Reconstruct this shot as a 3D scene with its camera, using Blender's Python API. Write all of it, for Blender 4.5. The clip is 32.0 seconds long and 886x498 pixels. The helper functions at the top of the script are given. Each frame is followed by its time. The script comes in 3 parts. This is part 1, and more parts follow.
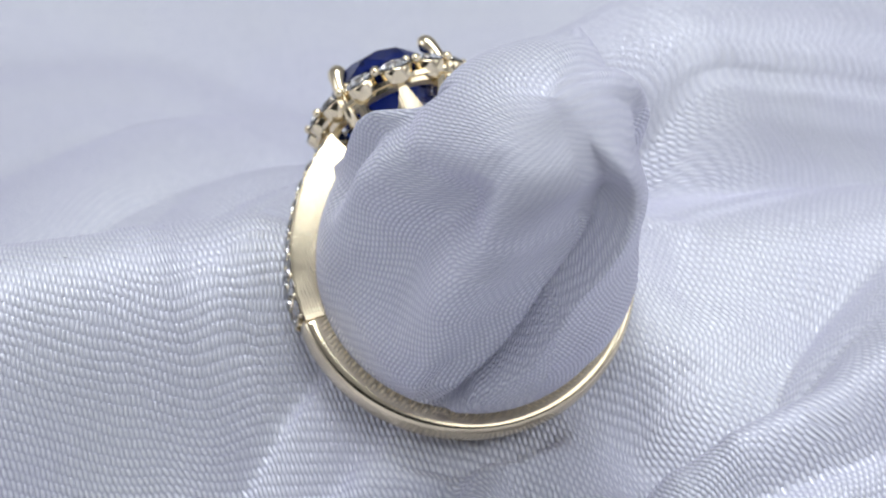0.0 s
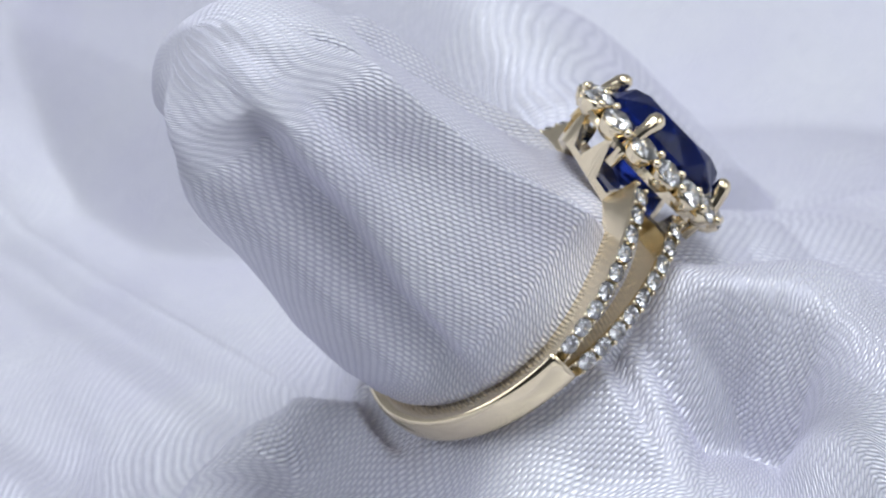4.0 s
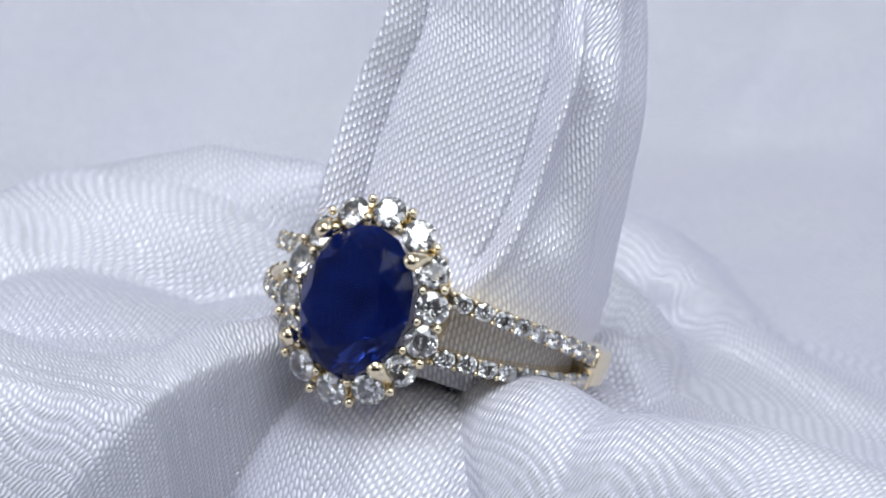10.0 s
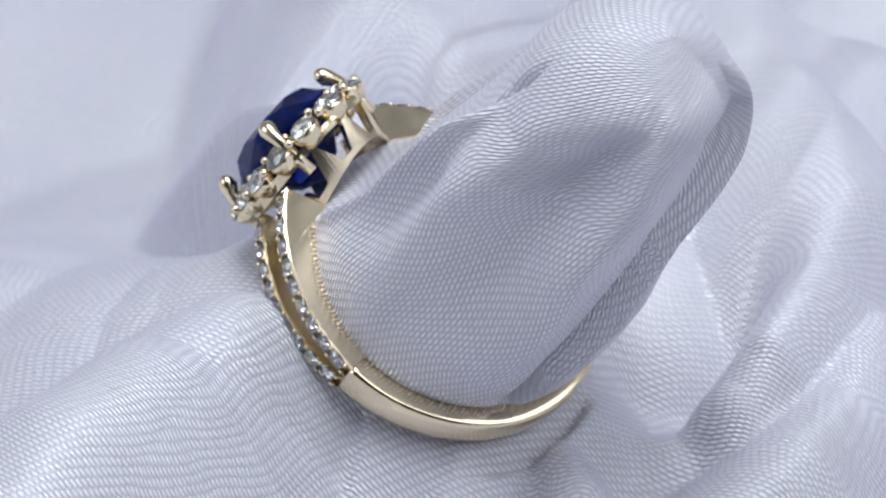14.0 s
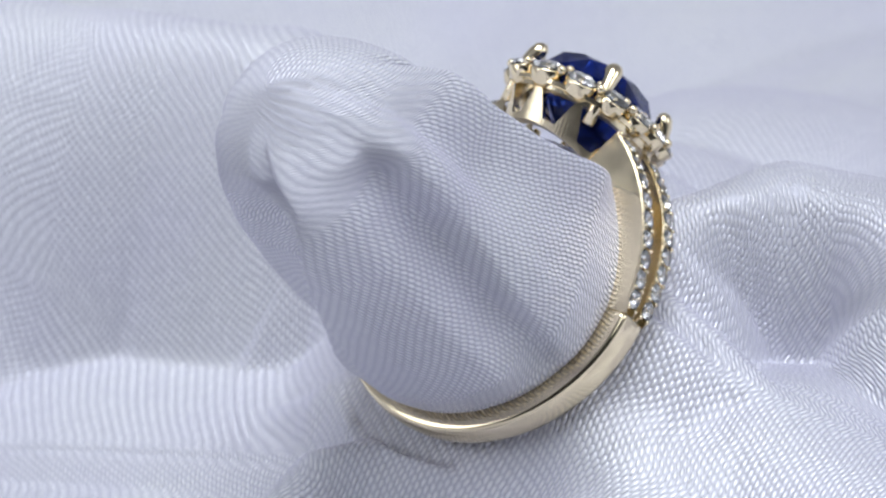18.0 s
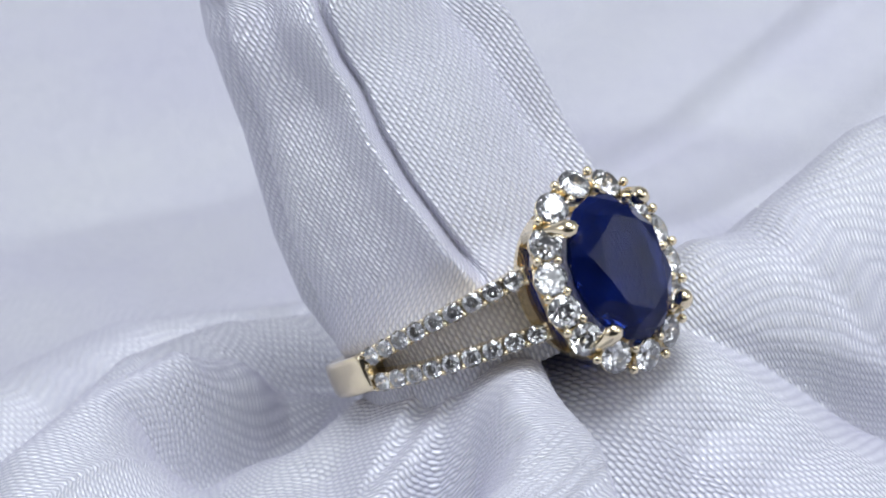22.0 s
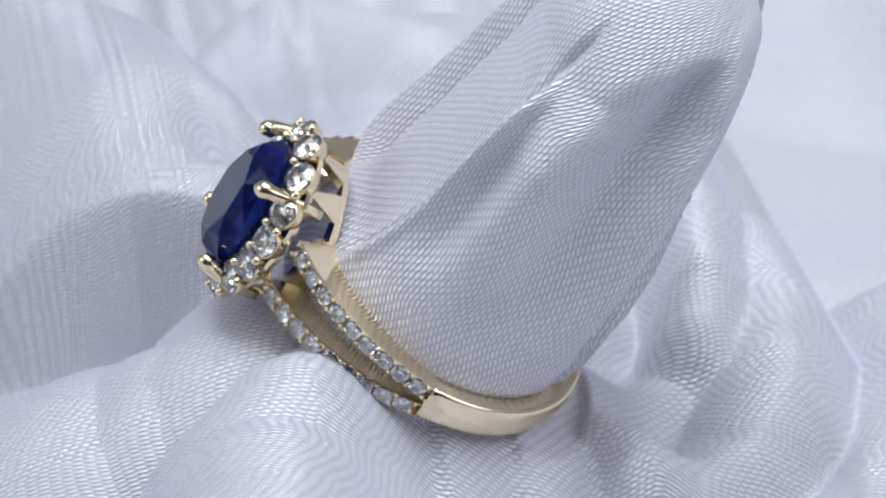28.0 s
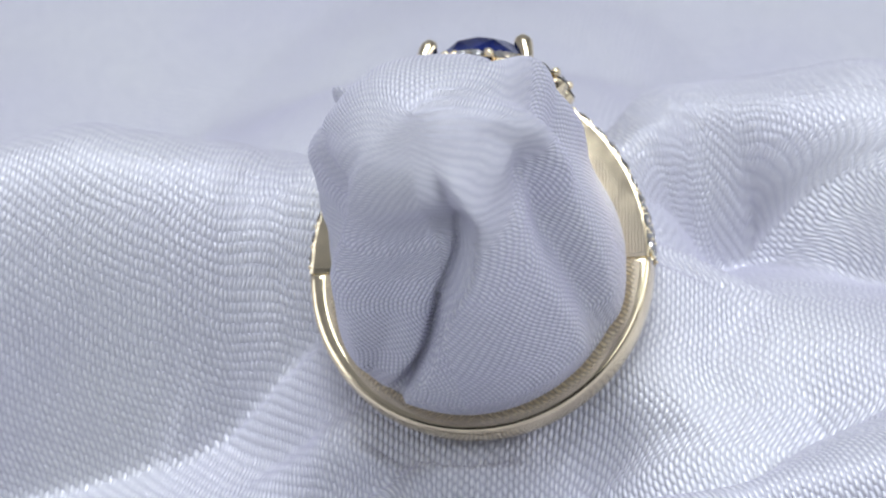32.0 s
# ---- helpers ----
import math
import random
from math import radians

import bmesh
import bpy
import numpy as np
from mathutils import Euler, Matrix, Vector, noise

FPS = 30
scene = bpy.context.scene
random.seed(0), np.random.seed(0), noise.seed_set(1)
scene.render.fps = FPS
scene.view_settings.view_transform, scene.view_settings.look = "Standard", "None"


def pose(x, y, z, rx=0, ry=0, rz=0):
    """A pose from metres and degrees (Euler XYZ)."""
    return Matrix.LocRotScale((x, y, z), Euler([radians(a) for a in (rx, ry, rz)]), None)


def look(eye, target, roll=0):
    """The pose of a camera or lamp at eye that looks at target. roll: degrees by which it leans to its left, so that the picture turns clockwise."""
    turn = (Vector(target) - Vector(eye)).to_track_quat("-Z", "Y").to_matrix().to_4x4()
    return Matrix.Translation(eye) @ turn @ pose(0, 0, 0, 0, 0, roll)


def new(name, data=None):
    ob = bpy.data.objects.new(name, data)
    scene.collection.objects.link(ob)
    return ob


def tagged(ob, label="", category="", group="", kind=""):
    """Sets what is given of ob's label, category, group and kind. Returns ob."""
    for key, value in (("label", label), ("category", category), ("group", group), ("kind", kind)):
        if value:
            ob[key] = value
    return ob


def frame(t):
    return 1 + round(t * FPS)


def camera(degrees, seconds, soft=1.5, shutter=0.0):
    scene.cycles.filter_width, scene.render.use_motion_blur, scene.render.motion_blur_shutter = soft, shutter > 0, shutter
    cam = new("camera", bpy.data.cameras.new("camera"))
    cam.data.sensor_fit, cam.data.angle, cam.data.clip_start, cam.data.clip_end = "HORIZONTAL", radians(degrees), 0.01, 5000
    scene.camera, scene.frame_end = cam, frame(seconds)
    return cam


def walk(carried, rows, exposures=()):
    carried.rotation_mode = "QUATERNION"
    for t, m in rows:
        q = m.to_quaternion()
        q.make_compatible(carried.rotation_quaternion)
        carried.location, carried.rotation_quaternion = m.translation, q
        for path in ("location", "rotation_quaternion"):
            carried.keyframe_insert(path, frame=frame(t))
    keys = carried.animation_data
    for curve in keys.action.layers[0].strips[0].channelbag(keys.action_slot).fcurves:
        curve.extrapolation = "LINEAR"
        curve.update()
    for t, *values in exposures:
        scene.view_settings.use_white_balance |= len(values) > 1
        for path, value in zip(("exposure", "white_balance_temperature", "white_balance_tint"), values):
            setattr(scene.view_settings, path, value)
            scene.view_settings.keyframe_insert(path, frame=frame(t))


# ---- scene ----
# A gold ring pulled over a rolled satin cloth, turning on a covered turntable before a still camera.
MM = 0.001
LIFT = 28.0          # the turning centre used below lies this many mm over the table


def W(x, y, z):
    """World metres from millimetres round the turning centre."""
    return Vector((x * MM, y * MM, (z + LIFT) * MM))


cam = camera(9.0, 32.0, soft=2.0)
EYE, AIM = W(0.0, -270.46, 174.91), W(-1.323, -2.593, -0.141)
walk(cam, [(0.0, look(EYE, AIM, -3.856)), (32.0, look(EYE, AIM, -3.856))], exposures=[(0.0, 0.0, 6500, 10), (32.0, 0.0, 6500, 10)])
cam.data.dof.use_dof = True
cam.data.dof.focus_distance = 0.313
cam.data.dof.aperture_fstop = 85.0

# ---- light: lamps overhead and at the sides, in an added white box out of view ----
world = bpy.data.worlds.new("world")
scene.world = world
world.use_nodes = True
world.node_tree.nodes["Background"].inputs[0].default_value = (0.80, 0.86, 1.0, 1)
world.node_tree.nodes["Background"].inputs[1].default_value = 0.8


def area_lamp(name, at, aim, size, size_y, power, colour):
    data = bpy.data.lights.new(name, "AREA")
    data.shape, data.size, data.size_y, data.energy, data.color = "RECTANGLE", size, size_y, power, colour
    ob = new(name, data)
    ob.matrix_world = look(at, aim)
    return ob


MID = W(0, 0, 0)
area_lamp("lamp_top", (0.02, 0.02, 0.55), MID, 0.36, 0.28, 2.5, (0.885, 0.935, 1.0))
area_lamp("lamp_front", (0.28, -0.38, 0.51), MID, 0.34, 0.26, 0.55, (0.885, 0.935, 1.0))
area_lamp("lamp_side_one", (-0.62, -0.1, 0.39), MID, 0.34, 0.40, 1.0, (0.86, 0.91, 1.0))
area_lamp("lamp_side_two", (0.62, -0.1, 0.39), MID, 0.34, 0.40, 0.95, (0.87, 0.915, 1.0))


# ---- materials ----
def material(name):
    m = bpy.data.materials.new(name)
    m.use_nodes = True
    nt = m.node_tree
    return m, nt, nt.nodes["Principled BSDF"]


def node(nt, kind, **values):
    n = nt.nodes.new(kind)
    for key, value in values.items():
        n.inputs[key.replace("_", " ")].default_value = value
    return n


def ramp(nt, source, stops):
    n = nt.nodes.new("ShaderNodeValToRGB")
    while len(n.color_ramp.elements) < len(stops):
        n.color_ramp.elements.new(0.5)
    for e, (at, c) in zip(n.color_ramp.elements, stops):
        e.position, e.color = at, (*c, 1)
    nt.links.new(source, n.inputs["Fac"])
    return n


def bump(nt, bsdf, height, strength, distance, before=None):
    n = node(nt, "ShaderNodeBump", Strength=strength, Distance=distance)
    nt.links.new(height, n.inputs["Height"])
    if before:
        nt.links.new(before.outputs["Normal"], n.inputs["Normal"])
    nt.links.new(n.outputs["Normal"], bsdf.inputs["Normal"])
    return n


def satin_material():
    m, nt, b = material("white_satin")
    uv = nt.nodes.new("ShaderNodeUVMap")
    warp = node(nt, "ShaderNodeTexNoise", Scale=120.0, Detail=1.0)
    nt.links.new(uv.outputs["UV"], warp.inputs["Vector"])
    bent = nt.nodes.new("ShaderNodeVectorMath")
    bent.operation = "MULTIPLY_ADD"
    bent.inputs[1].default_value = (0.0005, 0.0005, 0)
    nt.links.new(warp.outputs["Color"], bent.inputs[0])
    nt.links.new(uv.outputs["UV"], bent.inputs[2])
    cut = nt.nodes.new("ShaderNodeSeparateXYZ")
    nt.links.new(bent.outputs[0], cut.inputs[0])

    def calc(kind, one, two=None, three=None):
        n = nt.nodes.new("ShaderNodeMath")
        n.operation = kind
        for i, v in enumerate((one, two, three)):
            if isinstance(v, (int, float)):
                n.inputs[i].default_value = v
            elif v is not None:
                nt.links.new(v, n.inputs[i])
        return n.outputs[0]

    # floats of thread: each one lies a step further along than its neighbour, which makes the twill line
    column = calc("DIVIDE", calc("MULTIPLY_ADD", cut.outputs["Y"], -0.12, cut.outputs["X"]), 0.00027)
    cell = calc("FLOOR", column)
    row = calc("DIVIDE", calc("MULTIPLY_ADD", cell, 0.00023, cut.outputs["Y"]), 0.00055)
    da = calc("SUBTRACT", calc("FRACT", column), 0.5)
    db = calc("SUBTRACT", calc("FRACT", row), 0.5)
    sum2 = calc("ADD", calc("MULTIPLY", calc("MULTIPLY", da, da), 4.2), calc("MULTIPLY", calc("MULTIPLY", db, db), 3.2))
    thread = calc("MAXIMUM", calc("SUBTRACT", 1.0, sum2), 0.0)
    which = nt.nodes.new("ShaderNodeCombineXYZ")
    nt.links.new(cell, which.inputs["X"])
    nt.links.new(calc("FLOOR", row), which.inputs["Y"])
    chance = nt.nodes.new("ShaderNodeTexWhiteNoise")
    chance.noise_dimensions = "2D"
    nt.links.new(which.outputs[0], chance.inputs["Vector"])
    lit = calc("MULTIPLY", thread, calc("MULTIPLY_ADD", chance.outputs["Value"], 0.4, 0.72))
    # shade between the threads and glint on their crowns, painted into the base colour
    weave_shading = ramp(nt, lit, [(0.0, (0.62, 0.625, 0.685)), (0.45, (0.765, 0.775, 0.815)), (0.85, (0.93, 0.935, 0.945))])
    cloud = node(nt, "ShaderNodeTexNoise", Scale=70.0, Detail=3.0)
    nt.links.new(uv.outputs["UV"], cloud.inputs["Vector"])
    tone = ramp(nt, cloud.outputs["Fac"], [(0.3, (0.92, 0.91, 0.98)), (0.7, (1.0, 1.0, 1.0))])
    mul = nt.nodes.new("ShaderNodeMix")
    mul.data_type, mul.blend_type = "RGBA", "MULTIPLY"
    mul.inputs[0].default_value = 1.0
    nt.links.new(weave_shading.outputs["Color"], mul.inputs[6])
    nt.links.new(tone.outputs["Color"], mul.inputs[7])
    nt.links.new(mul.outputs[2], b.inputs["Base Color"])
    rough = ramp(nt, lit, [(0.0, (0.55, 0.55, 0.55)), (0.9, (0.30, 0.30, 0.30))])
    nt.links.new(rough.outputs["Color"], b.inputs["Roughness"])
    b.inputs["Specular IOR Level"].default_value = 1.0
    b.inputs["Metallic"].default_value = 0.22
    b.inputs["Sheen Weight"].default_value = 0.5
    b.inputs["Sheen Tint"].default_value = (0.78, 0.74, 1.0, 1)
    b.inputs["Sheen Roughness"].default_value = 0.4
    b.inputs["Anisotropic"].default_value = 0.6
    lie = nt.nodes.new("ShaderNodeTangent")
    lie.direction_type, lie.uv_map = "UV_MAP", "UVMap"
    nt.links.new(lie.outputs["Tangent"], b.inputs["Tangent"])
    bump(nt, b, lit, 0.9, 0.00011)
    return m


def gold_material(name, colour, rough, milled=0.0):
    m, nt, b = material(name)
    b.inputs["Metallic"].default_value = 1.0
    co = nt.nodes.new("ShaderNodeTexCoord")
    grain = node(nt, "ShaderNodeTexNoise", Scale=900.0, Detail=4.0)
    nt.links.new(co.outputs["Object"], grain.inputs["Vector"])
    c = ramp(nt, grain.outputs["Fac"], [(0.3, tuple(v * 0.94 for v in colour)), (0.7, colour)])
    nt.links.new(c.outputs["Color"], b.inputs["Base Color"])
    r = ramp(nt, grain.outputs["Fac"], [(0.25, (rough * 0.7,) * 3), (0.75, (rough * 1.4,) * 3)])
    nt.links.new(r.outputs["Color"], b.inputs["Roughness"])
    if milled:
        wave = node(nt, "ShaderNodeTexWave", Scale=1700.0, Distortion=2.5, Detail=2.0)
        nt.links.new(co.outputs["Object"], wave.inputs["Vector"])
        bump(nt, b, wave.outputs["Fac"], milled, 0.00003)
    else:
        bump(nt, b, grain.outputs["Fac"], 0.05, 0.0001)
    return m


def gem_material(name, colour, ior, rough=0.0, clear=1.0, gloss=0.5, cloudy=0.0):
    m, nt, b = material(name)
    b.inputs["Base Color"].default_value = (*colour, 1)
    b.inputs["Specular IOR Level"].default_value = gloss
    if cloudy:
        place = nt.nodes.new("ShaderNodeTexCoord")
        cloud = node(nt, "ShaderNodeTexNoise", Scale=420.0, Detail=4.0, Roughness=0.65)
        nt.links.new(place.outputs["Object"], cloud.inputs["Vector"])
        low, high = 1 - 0.5 * cloudy, 1 + 1.2 * cloudy
        tone = ramp(nt, cloud.outputs["Fac"], [(0.35, [c * low for c in colour]), (0.7, [c * high for c in colour])])
        nt.links.new(tone.outputs["Color"], b.inputs["Base Color"])
    b.inputs["Transmission Weight"].default_value = clear
    b.inputs["IOR"].default_value = ior
    b.inputs["Roughness"].default_value = rough
    return m


def plain_material(name, colour, rough):
    m, nt, b = material(name)
    co = nt.nodes.new("ShaderNodeTexCoord")
    n = node(nt, "ShaderNodeTexNoise", Scale=12.0, Detail=5.0)
    nt.links.new(co.outputs["Object"], n.inputs["Vector"])
    c = ramp(nt, n.outputs["Fac"], [(0.3, tuple(v * 0.95 for v in colour)), (0.7, colour)])
    nt.links.new(c.outputs["Color"], b.inputs["Base Color"])
    b.inputs["Roughness"].default_value = rough
    return m


SATIN = satin_material()
GOLD = gold_material("yellow_gold", (0.92, 0.79, 0.55), 0.12)
MILLED = gold_material("milled_gold", (0.92, 0.79, 0.55), 0.2, 0.12)
DIAMOND = gem_material("diamond", (1.0, 1.0, 1.0), 2.4, 0.0, 0.97)
SAPPHIRE = gem_material("sapphire", (0.008, 0.020, 0.145), 1.33, 0.02, 0.76, 0.1, 0.8)
LINT = plain_material("lint", (0.85, 0.85, 0.88), 0.9)
PAPER = plain_material("white_board", (0.84, 0.84, 0.86), 0.8)
DIM = plain_material("dark_board", (0.07, 0.07, 0.08), 0.8)


# ---- building helpers ----
def finish(bm, name, mat, smooth):
    me = bpy.data.meshes.new(name)
    bmesh.ops.recalc_face_normals(bm, faces=bm.faces)
    bm.to_mesh(me)
    bm.free()
    me.materials.append(mat)
    for f in me.polygons:
        f.use_smooth = smooth
    return me


def part(name, me, parent, label=""):
    ob = new(name, me)
    ob.parent = parent
    if label:
        ob["label"] = label
    return ob


def sweep(bm, rings, closed_path=False, cap=True):
    """Joins loops of points (in mm) into a skin."""
    loops = [[bm.verts.new(Vector(p) * MM) for p in ring] for ring in rings]
    n = len(loops[0])
    pairs = list(zip(loops, loops[1:])) + ([(loops[-1], loops[0])] if closed_path else [])
    for one, two in pairs:
        for i in range(n):
            bm.faces.new((one[i], one[(i + 1) % n], two[(i + 1) % n], two[i]))
    if cap and not closed_path:
        bm.faces.new(loops[0])
        bm.faces.new(loops[-1][::-1])


def tube(bm, path, radii, sides=10):
    """A round rod along a path, in mm."""
    rings = []
    for i, p in enumerate(path):
        p = Vector(p)
        d = (Vector(path[min(i + 1, len(path) - 1)]) - Vector(path[max(i - 1, 0)])).normalized()
        s = d.orthogonal().normalized() if i == 0 else (side - d * side.dot(d)).normalized()
        side = s
        t = d.cross(s)
        rings.append([p + (s * math.cos(k) + t * math.sin(k)) * radii[i] for k in np.linspace(0, 2 * math.pi, sides, endpoint=False)])
    sweep(bm, rings)


def smooth01(x, a, b):
    t = min(1.0, max(0.0, (x - a) / (b - a)))
    return t * t * (3 - 2 * t)


# ---- the setting: table, and an unseen white box added round it to bounce light ----
def slab(name, low, high, mat):
    bm = bmesh.new()
    bmesh.ops.create_cube(bm, size=1)
    for v in bm.verts:
        v.co = Vector([low[k] if v.co[k] < 0 else high[k] for k in range(3)])
    return tagged(new(name, finish(bm, name, mat, False)), kind="structure")


tagged(slab("floor", (-0.9, -0.9, -0.03), (0.9, 0.9, 0.0), PAPER), "white table board under the satin cloth", "table")
tagged(slab("wall_north", (-0.9, 0.9, -0.03), (0.9, 0.92, 1.0), PAPER), "unseen white board added behind the cloth to bounce light", "wall")
# unseen dark wall, added to darken the gold's reflections and cut the front fill
tagged(slab("wall_south", (-0.9, -0.92, -0.03), (0.9, -0.9, 1.0), DIM), "unseen dark board added behind the camera for dark reflections", "wall")
tagged(slab("wall_east", (0.9, -0.92, -0.03), (0.92, 0.92, 1.0), PAPER), "unseen white board added to bounce light", "wall")
tagged(slab("wall_west", (-0.92, -0.92, -0.03), (-0.9, 0.92, 1.0), PAPER), "unseen white board added to bounce light", "wall")
tagged(slab("ceiling", (-0.92, -0.92, 1.0), (0.92, 0.92, 1.02), PAPER), "unseen white board added to bounce light", "ceiling")

# ---- the ring's own frame: x across, y along the finger hole, z out through the stone ----
CENTRE = Vector((-0.852, -2.064, -5.208))
AXES = Matrix(((0.97908, 0.18279, -0.08943), (-0.17870, 0.56211, -0.80752), (-0.09733, 0.80661, 0.58301)))


def from_ring(u, a, h):
    return CENTRE + AXES @ Vector((u, a, h))


# ---- the satin cloth ----
# ridge lines of the folds from the gather outwards, in mm: x, y, height, and how far to the left and to the right the cloth has dropped by 3 mm
FOLD_WEST = [(-3.0, -8.0, -4.8, 2.5, 3.0), (-7.5, -9.2, -2.4, 3.2, 4.2), (-11.1, -11.5, -1.8, 5.0, 2.0), (-12.7, -14.3, -1.8, 6.0, 3.0),
             (-16.5, -15.4, -2.4, 6.0, 2.5), (-24.3, -16.4, -2.0, 6.0, 5.3), (-40.0, -20.0, -6.0, 6.0, 6.0), (-65.0, -30.0, -16.0, 8.0, 8.0)]
FOLD_TONGUE = [(-1.4, -9.1, -4.8, 6.0, 6.0), (-1.3, -10.9, -4.4, 8.4, 6.4), (0.3, -16.7, -7.1, 7.0, 6.6), (0.1, -20.9, -9.0, 8.0, 8.0),
               (-1.0, -32.0, -14.0, 12.0, 12.0), (-2.0, -55.0, -24.0, 16.0, 16.0)]
FOLD_EAST = [(4.0, -8.0, -4.2, 4.0, 4.0), (8.4, -11.1, -2.7, 4.0, 4.8), (11.6, -13.2, -3.6, 5.4, 5.8), (14.7, -13.1, -2.6, 4.3, 5.8),
             (22.4, -13.8, -1.6, 3.8, 6.5), (27.9, -14.6, -2.4, 3.8, 5.5), (42.0, -15.5, -5.0, 6.0, 6.0), (70.0, -20.0, -14.0, 8.0, 8.0)]
FOLD_SPUR = [(5.5, 2.2, -10.7, 3.0, 2.5), (8.1, 1.8, -12.4, 2.9, 2.4), (13.9, 1.9, -17.1, 3.0, 3.0), (22.0, 2.0, -22.0, 4.0, 4.0)]
FOLD_BACK = [(2.5, 5.7, -12.2, 2.9, 2.1), (5.5, 8.7, -12.4, 2.2, 2.3), (6.6, 10.6, -14.0, 2.3, 2.3)]
FOLD_ARC = [(-48.0, -4.0, -13.0, 6.0, 6.0), (-38.0, 3.0, -9.5, 4.0, 5.0), (-31.0, 9.8, -8.3, 3.5, 7.5), (-22.5, 14.6, -7.8, 3.4, 6.5), (-14.5, 15.8, -8.8, 2.8, 2.7),
            (-8.5, 15.3, -9.8, 2.6, 2.6), (-5.4, 14.2, -11.8, 3.0, 3.0), (-3.0, 11.8, -15.0, 3.5, 3.5), (-1.5, 8.5, -14.8, 3.5, 3.5)]
FOLD_LOBE = [(-15.0, 19.0, -12.2, 3.0, 4.0), (-7.0, 19.8, -12.4, 3.0, 5.0), (-0.3, 18.2, -13.5, 3.0, 5.5), (4.5, 15.2, -14.6, 2.6, 5.5), (7.0, 11.5, -14.8, 2.5, 5.0), (6.5, 8.0, -13.4, 2.2, 2.2)]
FOLD_OUTER = [(-12.0, 30.0, -17.0, 6.0, 6.0), (0.0, 26.5, -17.0, 5.0, 5.0), (6.0, 22.0, -17.5, 4.0, 4.0), (10.0, 18.5, -18.0, 4.0, 4.0), (17.0, 15.0, -19.0, 4.0, 4.0), (30.0, 12.0, -22.0, 6.0, 6.0)]
FOLD_PLEAT = [(-6.0, -5.0, -4.8, 2.0, 2.0), (-9.1, -5.3, -4.9, 1.8, 1.8), (-13.0, -5.0, -6.8, 2.0, 2.0), (-18.0, -3.5, -9.3, 3.0, 3.0)]
FOLD_HEART = [(-1.0, -8.5, -4.9, 5.0, 5.0), (0.0, -4.0, -7.0, 6.0, 6.0), (0.0, 2.0, -10.5, 6.0, 6.0)]
FOLD_SHELF = [(-7.9, 0.6, -7.9, 3.0, 3.5), (-11.0, 0.7, -9.2, 4.5, 5.0), (-14.0, 0.9, -10.3, 7.0, 7.6), (-18.3, -2.6, -9.2, 9.1, 6.7),
              (-27.3, 0.2, -9.9, 7.3, 7.0), (-45.0, 4.0, -15.0, 9.0, 9.0)]


def ridge_height(x, y, line):
    best = np.full(x.shape, -99.0)
    for (x0, y0, z0, left0, right0), (x1, y1, z1, left1, right1) in zip(line, line[1:]):
        dx, dy = x1 - x0, y1 - y0
        k = np.clip(((x - x0) * dx + (y - y0) * dy) / (dx * dx + dy * dy), 0, 1)
        ex, ey = x - x0 - k * dx, y - y0 - k * dy
        leaning = 0.5 + 0.5 * np.tanh((dx * ey - dy * ex) / math.hypot(dx, dy))
        left, right = left0 + k * (left1 - left0), right0 + k * (right1 - right0)
        v = np.hypot(ex, ey) / (right + (left - right) * leaning)
        best = np.maximum(best, z0 + k * (z1 - z0) - np.where(v < 1.6, 3 * v * v, 7.68 + 9.6 * (v - 1.6)))
    return best


def crest_height(x, y):
    """The folds lie against one another in narrow creases."""
    lines = (FOLD_TONGUE, FOLD_SPUR, FOLD_BACK, FOLD_ARC, FOLD_LOBE, FOLD_OUTER, FOLD_SHELF, FOLD_PLEAT, FOLD_HEART)
    heights = [-15.5 - 0.28 * np.clip(np.hypot(x, y + 2) - 10, 0, 60)] + [ridge_height(x, y, line) for line in lines]
    # the two front rolls end in rounded edges that stand over the flat tongue of cloth between them
    west = np.interp(-y, [8, 9.5, 11, 13.5, 17, 21.5, 25, 40, 80], [-3.6, -5.5, -6.8, -8.7, -10.7, -14.4, -16.6, -27, -50])
    east = np.interp(-y, [8, 9.5, 11.8, 16, 19.5, 24, 40, 80], [1.6, 2.4, 3.0, 5.5, 8.2, 13, 28, 60])
    front = np.clip((-7.0 - y) / 1.5, 0, 1)
    for line, past in ((FOLD_WEST, x - west), (FOLD_EAST, east - x)):
        heights.append(ridge_height(x, y, line) - 2.6 * front * np.clip(past / 0.9 + 1.0, 0, 9) ** 2)
    most = np.max(heights, axis=0)
    return most + 0.32 * np.log(sum(np.exp((z - most) / 0.32) for z in heights))


def sheet_lines():
    near = np.linspace(0, 32, 140)
    far = 32 + np.cumsum(np.linspace(0.3, 3.4, 46))
    half = np.r_[near, far]
    return np.r_[-half[:0:-1], half]


